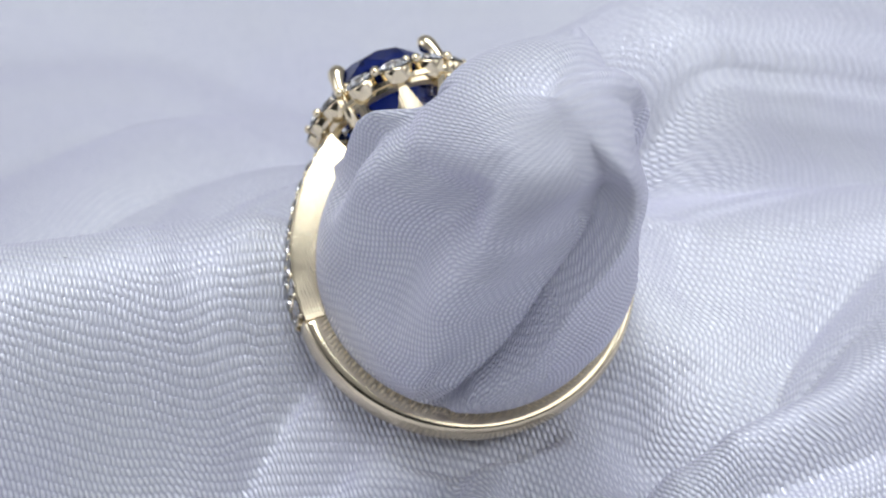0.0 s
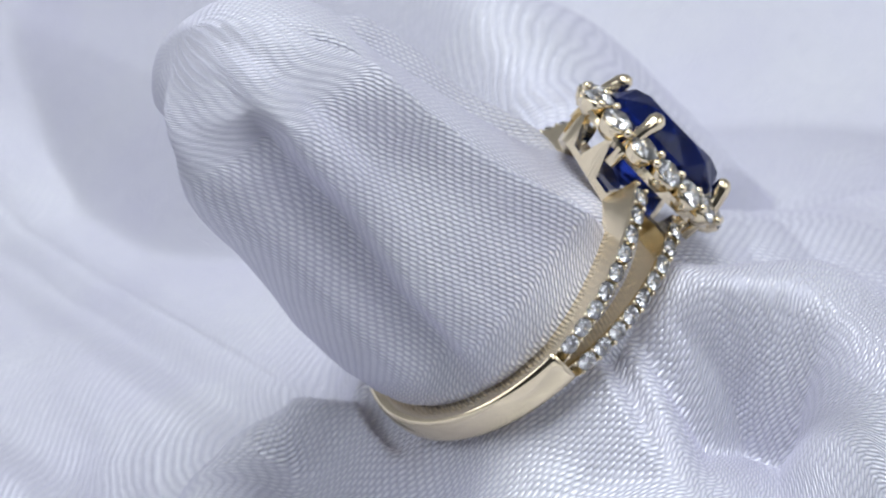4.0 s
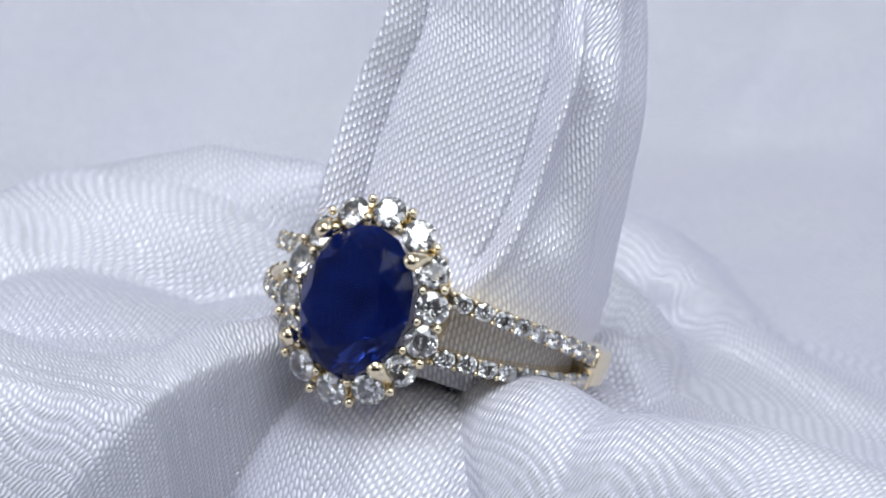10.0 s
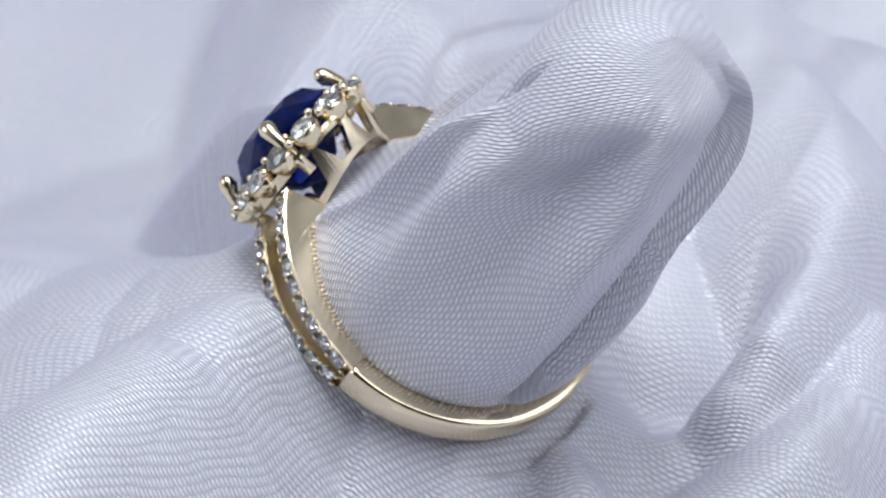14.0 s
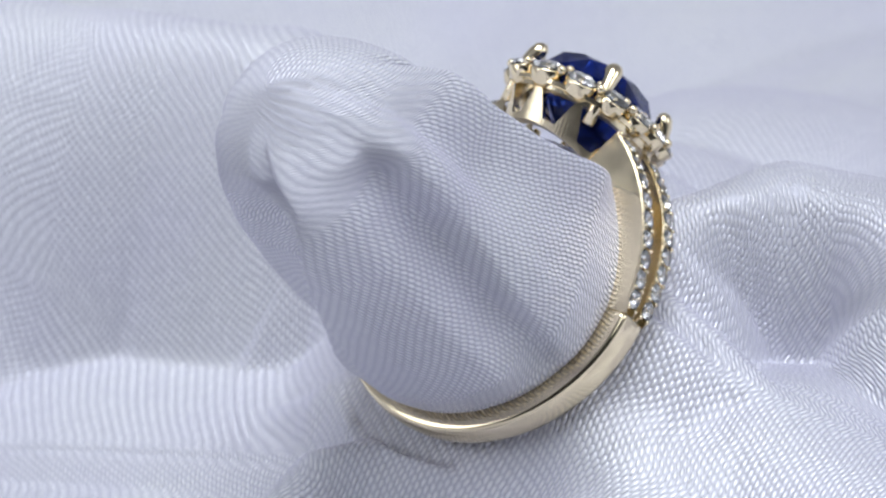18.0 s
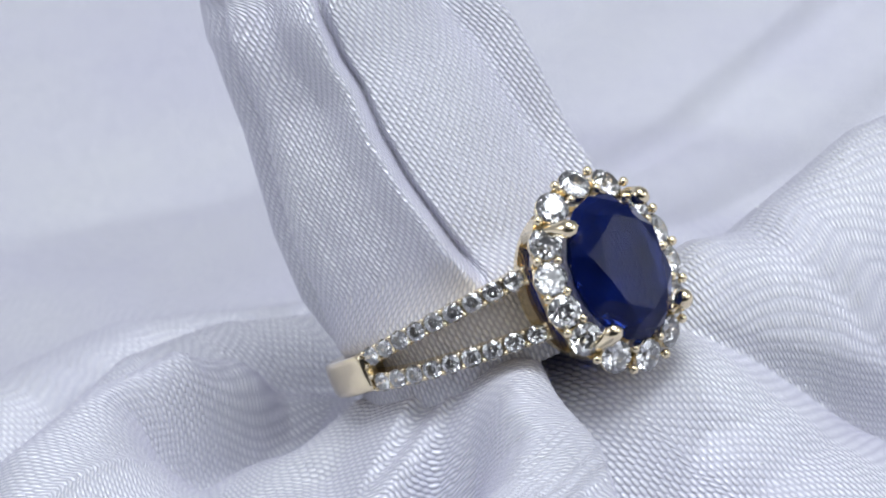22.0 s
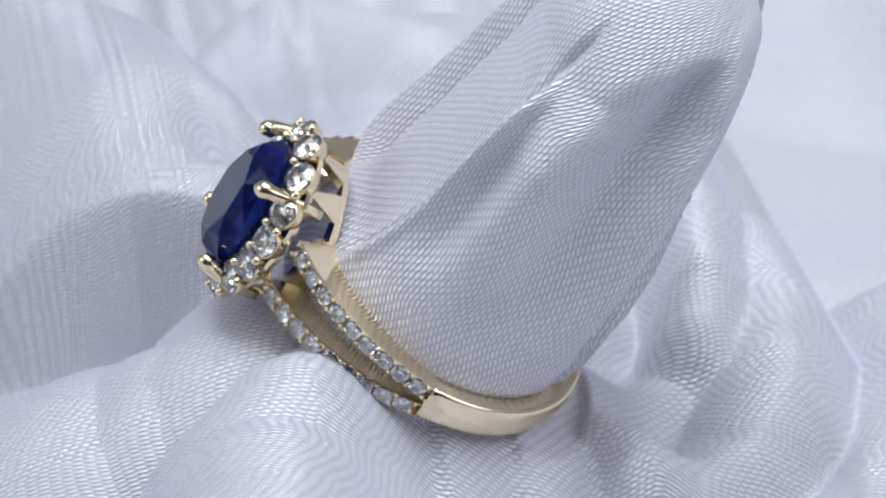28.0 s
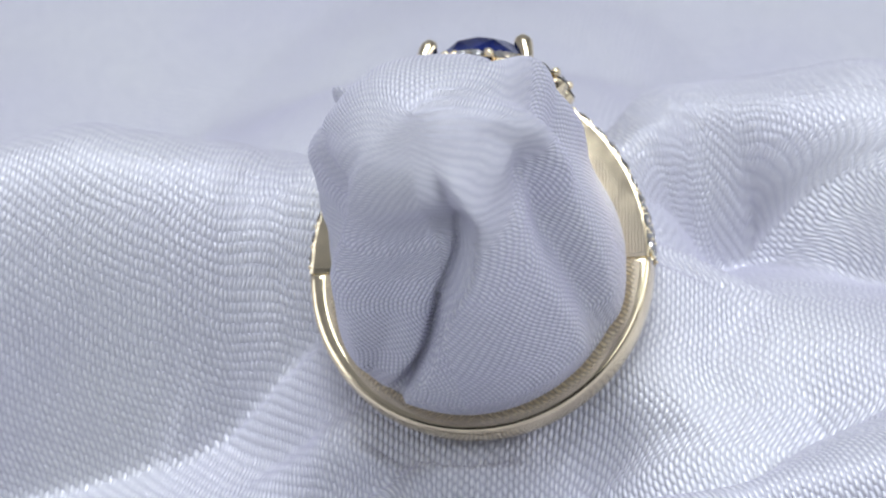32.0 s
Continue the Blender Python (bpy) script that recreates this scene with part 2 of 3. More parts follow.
def satin_folds():
    line = sheet_lines()
    x, y = np.meshgrid(line, line - 2.0, indexing="ij")
    r = np.hypot(x, y)
    z = crest_height(x, y)
    # the cloth is gathered under the band
    plane = CENTRE.z + (-1.7 - AXES[0][1] * (x - CENTRE.x) - AXES[1][1] * (y - CENTRE.y)) / AXES[2][1]
    inside = np.clip((10.9 - np.hypot(x - CENTRE.x, (y - CENTRE.y) / 0.81)) / 0.9, 0, 1)
    z = np.where(inside > 0, z + (np.minimum(z, plane) - z) * inside, z)
    spread = np.hypot(x - CENTRE.x, (y - CENTRE.y) / 0.81)
    skirt = plane - 0.45 - 0.45 * np.clip(spread - 8.3, 0, 99) ** 1.3
    skirt = skirt - 1.2 * np.clip(-3.0 - y, 0, 9)
    z = np.logaddexp(z / 0.45, skirt / 0.45) * 0.45

    def wobble(scale, seed):
        return np.array([noise.noise(Vector((a * scale, b * scale, seed))) for a, b in zip(x.ravel(), y.ravel())]).reshape(x.shape)

    z = z + wobble(0.035, 3.0) * np.clip((r - 22) / 30, 0, 1) * 2.0 + wobble(0.16, 7.0) * 0.22 * np.clip(r / 20, 0, 1)
    z = np.maximum(z, 0.4 - LIFT)
    mid = len(line) // 2
    across, along = np.zeros_like(x), np.zeros_like(x)
    across[1:] = np.cumsum(np.hypot(np.diff(x, axis=0), np.diff(z, axis=0)), axis=0)
    along[:, 1:] = np.cumsum(np.hypot(np.diff(y, axis=1), np.diff(z, axis=1)), axis=1)
    across, along = across - across[mid:mid + 1], along - along[:, mid:mid + 1]
    n, m = x.shape
    verts = np.stack([x, y, z + LIFT], -1).reshape(-1, 3) * MM
    idx = np.arange(n * m).reshape(n, m)
    quads = np.stack([idx[:-1, :-1], idx[1:, :-1], idx[1:, 1:], idx[:-1, 1:]], -1).reshape(-1, 4)
    me = bpy.data.meshes.new("folds")
    me.from_pydata(verts.tolist(), [], quads.tolist())
    layer = me.uv_layers.new(name="UVMap")
    uv = np.stack([across, along], -1).reshape(-1, 2) * MM * 0.84
    loops = np.empty(len(me.loops), dtype=np.int32)
    me.loops.foreach_get("vertex_index", loops)
    layer.data.foreach_set("uv", uv[loops].ravel())
    me.materials.append(SATIN)
    me.polygons.foreach_set("use_smooth", [True] * len(me.polygons))
    return me


SECTIONS = [   # place along the hole, middle across, half width, middle out, half depth
    (-3.2, 0.0, 8.5, 0.0, 8.1), (-1.2, 0.0, 8.58, 0.0, 8.58), (1.0, 0.0, 8.64, 0.0, 8.66), (1.5, 0.0, 8.75, -0.3, 9.0), (2.6, 0.0, 8.75, -0.4, 9.15), (5.2, -0.15, 8.5, -0.35, 8.35),
    (9.0, -0.45, 8.30, -0.80, 8.1), (15.0, -0.8, 7.45, -0.6, 7.0), (20.0, -2.0, 6.7, -0.9, 6.45), (28.0, -1.6, 6.3, -0.9, 6.3)]
DOME, REACH, ROUND = 17.0, 10.15, 2.3     # the rounded end begins here, is this long and this full
LINES = {   # where the creases and ridges run: place along the hole, angle round the finger
    "crease_one": ((2, 125), (6, 127), (12, 132), (17, 130), (21, 121)),
    "crease_two": ((3, 58), (8, 51), (12, 48.5), (17, 44), (22, 37)),
    "ridge_one": ((5, 24), (9, 23), (15, 19), (20, 13), (24, 7)),
    "valley_one": ((3, -10), (9, -9), (14, -6), (19, -7), (24, -16)),
}
UNDERSIDE = (   # the underside from fold to fold: place along the hole, angle round the finger, distance from its middle
    ((1.2, -160, 9.02), (7.2, -165, 8.75), (11.5, -170, 8.15), (15.8, -174, 7.45), (20.3, -179, 6.7), (23.3, -184, 6.9)),                          # sharp upper fold
    ((1.2, -150, 8.5), (7.0, -155, 7.3), (12.0, -158, 6.45), (17.7, -161, 5.1), (21.5, -163, 4.7), (23.6, -165, 5.9)),                                              # dip
    ((1.2, -133, 8.59), (5.0, -136, 9.4), (9.0, -136, 8.85), (14.9, -134, 8.0), (19.3, -130, 6.9), (22.5, -134, 6.4)),                              # panel
    ((1.2, -62, 8.64), (2.6, -65, 9.02), (6.1, -73.5, 9.2), (11.7, -86, 8.45), (16.8, -97, 8.05), (20.3, -106, 7.7), (22.9, -117, 7.45)),             # edge of the flap
    ((1.2, -57, 7.7), (2.6, -60.5, 7.2), (6.1, -70, 7.0), (11.7, -82, 6.2), (16.8, -93, 5.9), (20.5, -102, 5.7), (23.1, -112, 6.0)),              # crease beside it
    ((1.2, -50, 8.52), (4.0, -50, 8.4), (9.0, -58, 7.3), (14.0, -68, 6.9), (17.5, -75, 6.3), (21.0, -83, 5.5), (22.6, -89, 5.6), (24.2, -90, 6.3)),                  # hollow
    ((1.2, -42, 8.52), (4.0, -46, 9.0), (9.0, -43, 8.6), (13.2, -43, 8.4), (16.7, -43, 7.95), (20.3, -43, 7.4), (23.2, -43, 6.8)),                  # bulge
    ((1.2, -6, 8.45), (5.0, -9, 8.0), (8.0, -10, 7.1), (12.0, -13, 6.0), (16.4, -16, 5.4), (20.7, -20, 4.8), (22.4, -25, 5.3), (24.0, -32, 6.3)),                    # valley
)


def glide(stops, x):
    """A smooth line through (place, value) stops that overshoots none of them."""
    xs, ys = zip(*stops)
    if x <= xs[0] or x >= xs[-1]:
        return ys[0] if x <= xs[0] else ys[-1]
    slopes = [(q - p) / (d - c) for c, d, p, q in zip(xs, xs[1:], ys, ys[1:])]
    lean = [0.0] + [2 * m * n / (m + n) if m * n > 0 else 0.0 for m, n in zip(slopes, slopes[1:])] + [0.0]
    i = next(k for k in range(len(slopes)) if x <= xs[k + 1])
    w = xs[i + 1] - xs[i]
    k = (x - xs[i]) / w
    return (ys[i] * (1 + 2 * k) * (1 - k) ** 2 + ys[i + 1] * k * k * (3 - 2 * k) + w * lean[i] * k * (1 - k) ** 2 + w * lean[i + 1] * k * k * (k - 1))


def between(rows, a):
    if a <= rows[0][0]:
        return list(rows[0][1:])
    for one, two in zip(rows, rows[1:]):
        if a <= two[0]:
            k = (a - one[0]) / (two[0] - one[0])
            return [p + (q - p) * k for p, q in zip(one, two)][1:]
    return list(rows[-1][1:])


def rolled_finger():
    stations = [(a, 1.0, a) for a in np.linspace(-3.2, DOME, 90)]
    for q in np.linspace(0, 0.5 * math.pi, 90)[1:-1]:
        stations.append((DOME + REACH * math.sin(q) ** (2 / ROUND), math.cos(q) ** (2 / ROUND), DOME + 9.0 * q))
    count = 360
    verts, uvs, sizes = [], [], []
    for a, shrink, way in stations:
        uc, ru, hc, rh = between(SECTIONS, a)
        ru, rh = ru * shrink, rh * shrink
        open_end = smooth01(a, 1.0, 4.5)
        stops = [between(rows, a) for rows in UNDERSIDE]
        stops[4][1] += (0.5 * (stops[3][1] + stops[5][1]) - stops[4][1]) * smooth01(a, 22.6, 24.6)
        stops.insert(5, [stops[4][0] + 4.0, stops[5][1] - 0.2])
        stops[4][1] -= 0.8 * smooth01(a, 1.5, 4) * (1 - smooth01(a, 22.2, 23.8))
        size = max((ru + rh) / 2, 2.0)
        g = {key: radians(between(rows, a)[0]) for key, rows in LINES.items()}
        row = []
        for i in range(count):
            f = -0.5 * math.pi + 2 * math.pi * i / count
            c, s = math.cos(f), math.sin(f)
            e = 1.0 - 0.2 * smooth01(a, 1.0, 6.0)
            u, h = uc + ru * math.copysign(abs(c) ** e, c), hc + rh * math.copysign(abs(s) ** e, s)

            def off(key):
                return ((f - g[key] + math.pi) % (2 * math.pi) - math.pi) * size

            def hump(key, w):
                return math.exp(-(off(key) / w) ** 2)

            one, two = off("crease_one"), off("crease_two")
            turn = (math.degrees(f) + 180) % 360 - 180
            # the rolled edges of the upper side
            d = -2.0 * math.exp(-((one + 0.15) / 0.38) ** 2) + 1.15 * smooth01(one, 0.0, 0.7) * math.exp(-(max(one, 0) / 2.0) ** 2)
            d -= 0.6 * math.exp(-((turn - 155) / 20) ** 2)
            d += (0.5 + 0.95 * smooth01(a, 7, 16)) * (1 - smooth01(a, 17, 21)) * math.exp(-(two / 0.48) ** 2) - 0.85 * math.exp(-((two - 0.85) / 0.42) ** 2)
            d -= 1.25 * smooth01(two, 0.2, 2.0) * smooth01(-one, 0.05, 1.0) * (1 - smooth01(a, 16, 24))
            d += 0.9 * smooth01(a, 6, 17) * hump("ridge_one", 1.7) - 1.05 * hump("valley_one", 2.2)
            d *= smooth01(25.5 - a, 0, 4.5)
            d -= 0.6 * math.exp(-((turn - 166) / 16) ** 2) * smooth01(a, 11, 16)
            d -= 0.85 * math.exp(-((turn - 35) / 9) ** 2) * smooth01(a, 5, 9) * (1 - smooth01(a, 13, 17))
            d += 0.10 * noise.noise(Vector((u * 0.22, a * 0.13, h * 0.22))) + 0.03 * noise.noise(Vector((u * 0.7, a * 0.35, h * 0.7)))
            out = Vector((c * rh, s * ru)).normalized()
            u, h = u + out.x * d * open_end * shrink, h + out.y * d * open_end * shrink
            # the folds of the underside
            angle = math.degrees(math.atan2(h - hc, u - uc))
            angle -= 360 if angle > 100 else 0
            below = smooth01(angle, stops[0][0] - 20, stops[0][0] - 3) * (1 - smooth01(angle, stops[-1][0] + 2, stops[-1][0] + 22)) * smooth01(a, 0.7, 2.0)
            if below > 0:
                r = math.hypot(u - uc, h - hc)
                grow = 1 + (glide(stops, angle) * shrink / max(r, 0.01) - 1) * below * smooth01(27.0 - a, 0, 2.0)
                u, h = uc + (u - uc) * grow, hc + (h - hc) * grow
            row.append((u, a - 0.19 * h * smooth01(a, 13, 24), h))
        reach = [0.0]
        for p, q in zip(row, row[1:] + row[:1]):
            reach.append(reach[-1] + math.hypot(q[0] - p[0], q[2] - p[2]))
        uvs += [((x - reach[count // 2]) * MM, way * MM) for x in reach[:count]]
        sizes += [reach[-1]] * count
        verts.append(row)
    flat = [tuple(from_ring(*p) * MM + Vector((0, 0, LIFT * MM))) for row in verts for p in row]
    n = len(verts)
    idx = np.arange(n * count).reshape(n, count)
    nxt = np.roll(idx, -1, axis=1)
    quads = np.stack([idx[:-1], nxt[:-1], nxt[1:], idx[1:]], -1).reshape(-1, 4).tolist()
    me = bpy.data.meshes.new("rolled_finger")
    me.from_pydata(flat, [], quads + [idx[-1].tolist()])
    layer = me.uv_layers.new(name="UVMap")
    for poly in me.polygons:
        seam = len(poly.vertices) == 4 and len({vi % count for vi in poly.vertices} & {0, count - 1}) == 2
        for li in poly.loop_indices:
            vi = me.loops[li].vertex_index
            u, v = uvs[vi]
            if seam and vi % count == 0:
                u += sizes[vi] * MM
            layer.data[li].uv = (u, v)
    me.materials.append(SATIN)
    me.polygons.foreach_set("use_smooth", [True] * len(me.polygons))
    return me


def satin_cloth():
    cloth = tagged(new("satin_cloth"), "white satin cloth rolled into a finger and spread in soft folds", "cloth")
    sheet = satin_folds()
    part("folds", sheet, cloth, "wide soft folds of white satin spread on the table")
    places = np.empty(len(sheet.vertices) * 3)
    sheet.vertices.foreach_get("co", places)
    places = places.reshape(-1, 3)
    for i in range(16):
        # loose fibres on the folds
        x, y = random.uniform(-26, 26), random.uniform(-26, 26)
        if math.hypot(x, y + 2) < 13:
            continue
        low = places[np.argmin((places[:, 0] - x * MM) ** 2 + (places[:, 1] - y * MM) ** 2)]
        bm = bmesh.new()
        turn, long = random.random() * 6.28, random.uniform(0.10, 0.26)
        path = [(low[0] * 1000 + math.cos(turn + 0.5 * k) * long * k, low[1] * 1000 + math.sin(turn + 0.5 * k) * long * k, low[2] * 1000 + 0.04 + 0.03 * (k % 2)) for k in range(-1, 2)]
        tube(bm, path, [0.03, 0.045, 0.03], 6)
        part("fibre", finish(bm, "fibre", LINT, True), cloth)
    part("rolled_finger", rolled_finger(), cloth, "satin rolled into a thick creased finger through the ring")
    return cloth


# ---- the ring ----
R_OUT, R_IN = 10.05, 8.55


def on_circle(deg, r, a):
    return (r * math.cos(radians(deg)), a, r * math.sin(radians(deg)))


def shank_mesh():
    bm = bmesh.new()
    rings = []
    for deg in np.linspace(178.5, 361.5, 96):
        k = abs(math.sin(radians(deg)))
        half = 1.12 - 0.17 * k
        lo, hi = R_IN, R_OUT - 0.12 * k
        prof = [(lo + 0.12, -half), (lo, -half + 0.25), (lo - 0.02, 0), (lo, half - 0.25), (lo + 0.12, half), (hi - 0.28, half), (hi - 0.08, half - 0.1), (hi - 0.01, half - 0.35), (hi + 0.04, 0),
                (hi - 0.01, -half + 0.35), (hi - 0.08, -half + 0.1), (hi - 0.28, -half)]
        rings.append([on_circle(deg, r, a) for r, a in prof])
    sweep(bm, rings)
    return finish(bm, "shank", GOLD, True)


def rail_line(k, side, level):
    """Middle of a split rail: k from the shank to the head, side +1 or -1 across, level +1 or -1 along the hole."""
    deg = 1.5 + 65.5 * k
    out = R_OUT + 1.05 * k ** 1.6
    low = R_IN - 0.1 * k
    a = level * (0.62 + 1.05 * k ** 0.75)
    return deg, low, out, a


def rail_mesh(side, level):
    bm = bmesh.new()
    rings = []
    for k in np.linspace(0, 1, 40):
        deg, low, out, a = rail_line(k, side, level)
        half = 0.49
        prof = [(low, a - half + 0.1), (low, a + half - 0.1), (low + 0.12, a + half), (out - 0.22, a + half), (out - 0.05, a + half - 0.04), (out - 0.05, a + half - 0.09), (out - 0.7, a + half - 0.14),
                (out - 0.7, a - half + 0.14), (out - 0.05, a - half + 0.09), (out - 0.05, a - half + 0.04), (out - 0.22, a - half), (low + 0.12, a - half)]
        rings.append([(side * r * math.cos(radians(deg)), q, r * math.sin(radians(deg))) for r, q in prof])
    sweep(bm, rings)
    return finish(bm, "rail", MILLED, False)


def brilliant_mesh():
    """A round brilliant of 1 mm, its girdle in the plane z = 0."""
    bm = bmesh.new()

    def ringv(r, z, n, shift):
        return [bm.verts.new(Vector((r * math.cos(2 * math.pi * (i + shift) / n), r * math.sin(2 * math.pi * (i + shift) / n), z)) * MM) for i in range(n)]

    top, star, gird, gird2 = ringv(0.28, 0.15, 8, 0.0), ringv(0.40, 0.085, 8, 0.5), ringv(0.5, 0.012, 16, 0.0), ringv(0.5, -0.012, 16, 0.0)
    low = ringv(0.22, -0.27, 8, 0.5)
    tip = bm.verts.new((0, 0, -0.42 * MM))
    bm.faces.new(top)
    for i in range(8):
        j = (i + 1) % 8
        bm.faces.new((top[i], star[i], top[j]))
        bm.faces.new((star[i], gird[2 * i + 1], gird[(2 * i + 2) % 16]))
        bm.faces.new((star[i], gird[2 * i], gird[2 * i + 1]))
        bm.faces.new((top[j], star[i], gird[(2 * i + 2) % 16], star[j]))
        bm.faces.new((gird2[2 * i + 1], low[i], gird2[(2 * i + 2) % 16]))
        bm.faces.new((gird2[2 * i], low[i], gird2[2 * i + 1]))
        bm.faces.new((low[i], tip, low[j], gird2[(2 * i + 2) % 16]))
    for i in range(16):
        bm.faces.new((gird[i], gird2[i], gird2[(i + 1) % 16], gird[(i + 1) % 16]))
    return finish(bm, "brilliant", DIAMOND, False)


def sapphire_mesh():
    """An oval mixed cut, 6.6 by 8.4 mm."""
    bm = bmesh.new()

    def ringv(ru, ra, h, n, shift):
        return [bm.verts.new(Vector((ru * math.cos(2 * math.pi * (i + shift) / n), ra * math.sin(2 * math.pi * (i + shift) / n), h)) * MM) for i in range(n)]

    top = ringv(2.15, 2.85, 13.85, 8, 0.0)
    star = ringv(2.75, 3.55, 13.5, 8, 0.5)
    gird = ringv(3.4, 4.3, 12.5, 16, 0.0)
    gird2 = ringv(3.38, 4.28, 12.3, 16, 0.0)
    low1 = ringv(2.5, 3.2, 11.0, 16, 0.5)
    low2 = ringv(1.3, 1.8, 9.6, 16, 0.0)
    tip = [bm.verts.new(Vector((0, y, 9.0)) * MM) for y in (0.0,)][0]
    bm.faces.new(top)
    for i in range(8):
        j = (i + 1) % 8
        bm.faces.new((top[i], star[i], top[j]))
        bm.faces.new((star[i], gird[2 * i], gird[2 * i + 1]))
        bm.faces.new((star[i], gird[2 * i + 1], gird[(2 * i + 2) % 16]))
        bm.faces.new((top[j], star[i], gird[(2 * i + 2) % 16]))
        bm.faces.new((top[j], gird[(2 * i + 2) % 16], star[j]))
    for i in range(16):
        j = (i + 1) % 16
        bm.faces.new((gird[i], gird2[i], gird2[j], gird[j]))
        bm.faces.new((gird2[i], low1[i], gird2[j]))
        bm.faces.new((low1[i], low1[j], gird2[j]))
        bm.faces.new((low1[i], low2[j], low1[j]))
        bm.faces.new((low1[i], low2[i], low2[j]))
        bm.faces.new((low2[i], tip, low2[j]))
    return finish(bm, "sapphire", SAPPHIRE, False)


def bead_mesh():
    bm = bmesh.new()
    bmesh.ops.create_icosphere(bm, subdivisions=2, radius=MM)
    return finish(bm, "bead", GOLD, True)


def oval(deg, u=4.45, a=5.25):
    return u * math.sin(radians(deg)), a * math.cos(radians(deg))


def wall_patch(bm, top, low, v0=0.0, v1=1.0, steps=6, rows=4, thick=0.55):
    """A piece of the basket's wall between two angles at its upper and at its lower edge."""
    def place(deg, v, inset):
        u1, a1 = oval(deg, 4.45 - inset, 5.2 - inset)
        u0, a0 = oval(deg, 3.75 - inset, 4.6 - inset)
        h0 = math.sqrt(8.5 ** 2 - u0 * u0)
        u, a, h = u0 + (u1 - u0) * v, a0 + (a1 - a0) * v, h0 + (10.8 - h0) * v
        return (u, a, h)

    rings = []
    for i in range(steps + 1):
        k = i / steps
        outer, inner = [], []
        for j in range(rows + 1):
            v = v0 + (v1 - v0) * j / rows
            w = (v - v0) / (v1 - v0)
            lo, hi = low[0] + (low[1] - low[0]) * k, top[0] + (top[1] - top[0]) * k
            deg = lo + (hi - lo) * w
            outer.append(place(deg, v, 0.0))
            inner.append(place(deg, v, thick))
        rings.append(outer + inner[::-1])
    sweep(bm, rings)


def basket_piece(name, *patches):
    bm = bmesh.new()
    for patch in patches:
        wall_patch(bm, *patch)
    return finish(bm, name, MILLED, False)


def cup_mesh():
    """The scalloped seat of one stone of the halo."""
    bm = bmesh.new()
    rings = []
    for r, h in ((0.6, -1.0), (0.80, -0.6), (0.83, -0.16), (0.81, -0.07), (0.78, -0.07), (0.75, -0.16), (0.10, -0.74)):
        rings.append([(r * math.cos(k), r * math.sin(k), h) for k in np.linspace(0, 2 * math.pi, 20, endpoint=False)])
    sweep(bm, rings)
    return finish(bm, "cup", GOLD, True)


def prong_mesh(su, sa):
    bm = bmesh.new()
    path = [(3.1, 3.45, 9.6), (3.12, 3.48, 11.0), (3.08, 3.42, 12.2), (3.00, 3.32, 12.6), (2.91, 3.23, 12.9), (2.82, 3.13, 13.1), (2.72, 3.03, 13.23), (2.60, 2.91, 13.31), (2.50, 2.82, 13.33)]
    radii = [0.34, 0.37, 0.40, 0.44, 0.51, 0.56, 0.54, 0.42, 0.16]
    tube(bm, [(su * x, sa * y, z) for x, y, z in path], radii, 14)
    return finish(bm, "prong", GOLD, True)


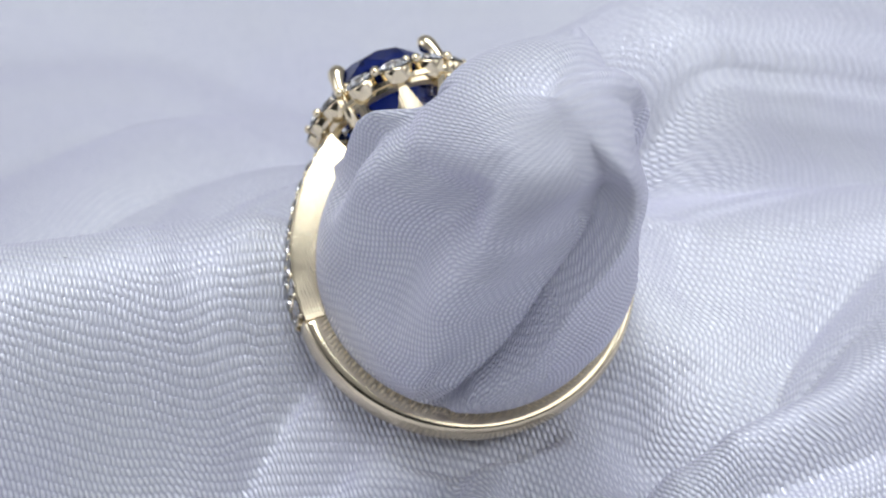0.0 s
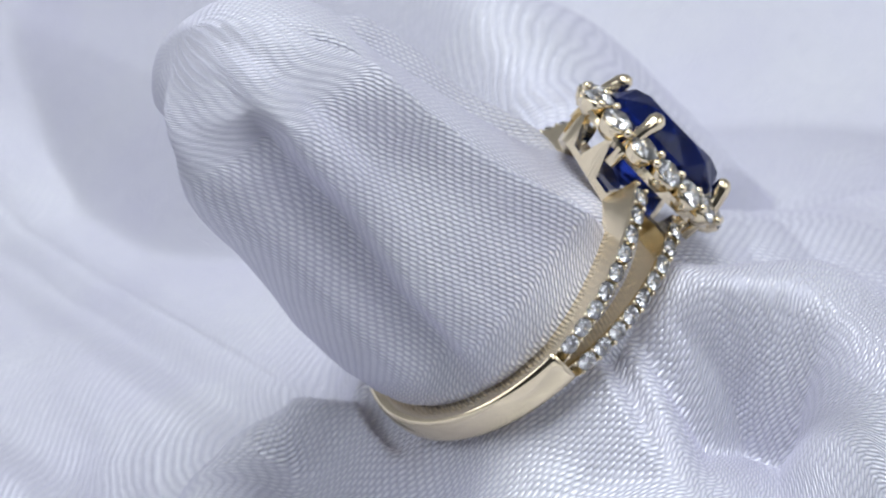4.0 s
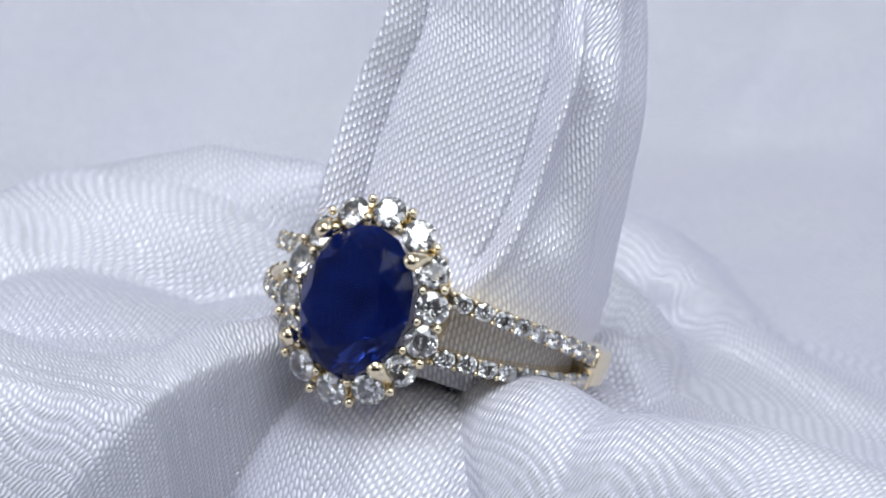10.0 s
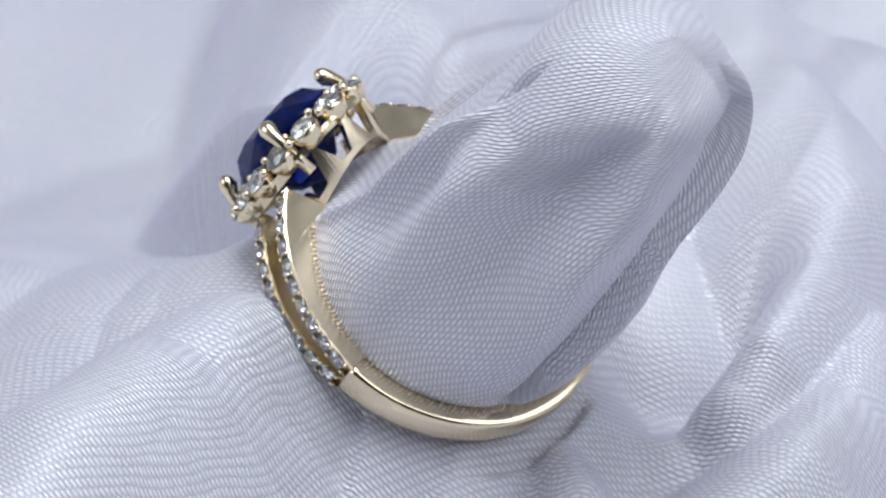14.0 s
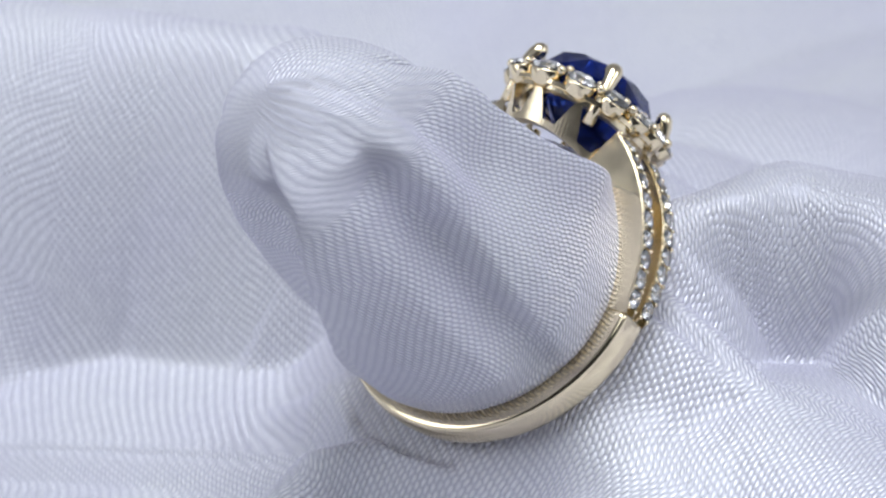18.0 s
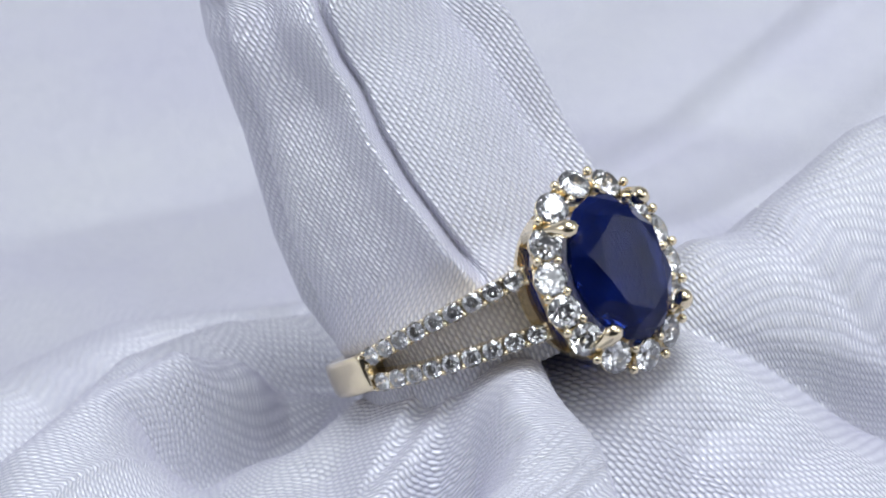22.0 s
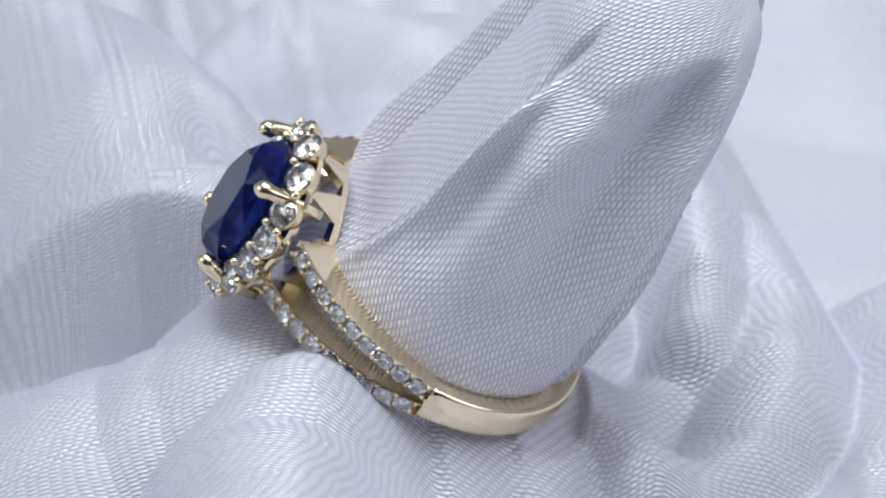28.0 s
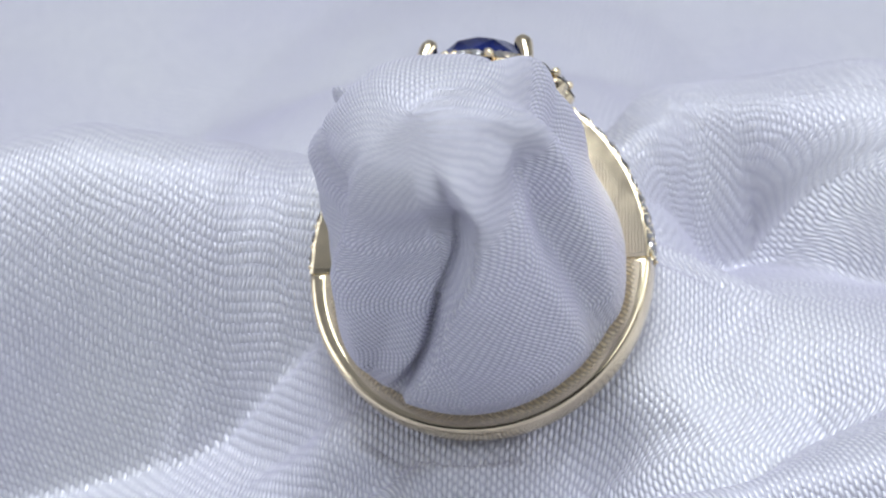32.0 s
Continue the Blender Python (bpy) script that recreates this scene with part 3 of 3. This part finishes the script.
def gem_ring():
    ring = tagged(new("gem_ring"), "yellow gold split-band ring with blue sapphire and diamond halo", "ring")
    ring.matrix_world = ring_pose(0.0)
    part("shank", shank_mesh(), ring, "polished plain yellow gold band")
    diamond, bead, cup = brilliant_mesh(), bead_mesh(), cup_mesh()
    for side in (1, -1):
        for level in (1, -1):
            rail = part("rail", rail_mesh(side, level), ring, "split gold rail set with small diamonds")
            for i in range(9):
                k = 0.035 + 0.945 * (i + 0.5) / 9
                deg, low, out, a = rail_line(k, side, level)
                tilt = radians(90 - deg)
                d = part("diamond", diamond, rail)
                d.matrix_local = Matrix.Translation(Vector((side * (out - 0.04) * math.cos(radians(deg)), a, (out - 0.04) * math.sin(radians(deg)))) * MM) @ Matrix.Rotation(side * tilt, 4, "Y") @ Matrix.Rotation(random.random() * 3, 4, "Z") @ Matrix.Scale(1.14, 4)
            for i in range(10):
                k = 0.035 + 0.945 * i / 9
                deg, low, out, a = rail_line(k, side, level)
                for q in (-0.38, 0.38):
                    o = part("bead", bead, rail)
                    o.matrix_local = Matrix.Translation(Vector((side * (out - 0.02) * math.cos(radians(deg)), a + q, (out - 0.02) * math.sin(radians(deg)))) * MM) @ Matrix.Scale(0.14, 4)
    basket = part("basket", basket_piece("basket", ((0, 359.99), (0, 359.99), 0.0, 0.16, 96, 1, 0.7)), ring, "openwork gold basket with three-cornered windows")
    part("gallery", basket_piece("gallery", ((0, 359.99), (0, 359.99), 0.86, 1.0, 96, 1, 0.7)), basket)
    for end in (0, 180):
        part("strut", basket_piece("strut", ((end - 2.2, end + 2.2), (end - 13, end + 13), 0.13, 0.88)), basket)
        for s in (-1, 1):
            part("strut", basket_piece("strut", ((end + s * 33, end + s * 37), (end + s * 24, end + s * 47), 0.13, 0.88)), basket)
            part("wall", basket_piece("wall", ((end + s * 66, end + s * 90), (end + s * 60, end + s * 90), 0.13, 0.42)), basket)
    bm = bmesh.new()
    rings = []
    for deg in np.linspace(0, 360, 96, endpoint=False):
        rings.append([(*oval(deg, u, a), h) for u, a, h in ((3.45, 4.3, 10.7), (4.7, 5.48, 10.7), (4.75, 5.53, 10.95), (3.5, 4.4, 10.95))])
    sweep(bm, rings, closed_path=True)
    halo = part("halo", finish(bm, "halo", GOLD, False), ring, "oval gold halo set with round diamonds")
    for i in range(14):
        deg = 360 * (i + 0.0) / 14
        deg += 5.0 * math.sin(radians(2 * deg))
        u, a = oval(deg, 4.36, 5.22)
        lean = Matrix.Rotation(radians(28), 4, Vector((-a / 5.22 ** 2, u / 4.36 ** 2, 0)).normalized())
        at = Matrix.Translation(Vector((u, a, 11.75)) * MM) @ lean
        part("cup", cup, halo).matrix_local = at @ Matrix.Scale(1.18, 4)
        part("diamond", diamond, halo).matrix_local = at @ Matrix.Rotation(random.random() * 3, 4, "Z") @ Matrix.Scale(1.9, 4)
        mid = 360 * (i + 0.5) / 14
        mid += 5.0 * math.sin(radians(2 * mid))
        for u_, a_, size in ((4.93, 5.76, 0.29), (3.80, 4.68, 0.27)):
            u, a = oval(mid, u_, a_)
            part("bead", bead, halo).matrix_local = Matrix.Translation(Vector((u, a, 11.62 if u_ > 4.5 else 12.1)) * MM) @ Matrix.Scale(size, 4)
    part("sapphire", sapphire_mesh(), ring, "deep blue oval faceted sapphire")
    for su in (1, -1):
        for sa in (1, -1):
            part("prong", prong_mesh(su, sa), ring, "rounded gold claw over the stone")
    return ring


# ---- the turning ----
def turned(t):
    w = 2 * math.pi / 15.33
    th = 0.408463 * (t - 9) - 0.010804 * math.cos(w * t) + 0.031346 * math.sin(w * t) + 0.020933 * math.cos(2 * w * t) + 0.011379 * math.sin(2 * w * t)
    th += np.interp(t, [0, 7.5, 10, 14.5, 20.5, 26.5, 29, 31, 32], [0, 0, -0.011, -0.011, 0.026, 0.026, 0.02, 0.0, -0.008])
    return Matrix.Rotation(-th, 4, "Z")


def ring_pose(t):
    return turned(t) @ (Matrix.Translation(W(*CENTRE)) @ AXES.to_4x4())


CLOTH = satin_cloth()
RING = gem_ring()


def motions():
    steps = [i * 0.5 for i in range(65)]
    walk(CLOTH, [(t, turned(t)) for t in steps])
    walk(RING, [(t, ring_pose(t)) for t in steps])


motions()
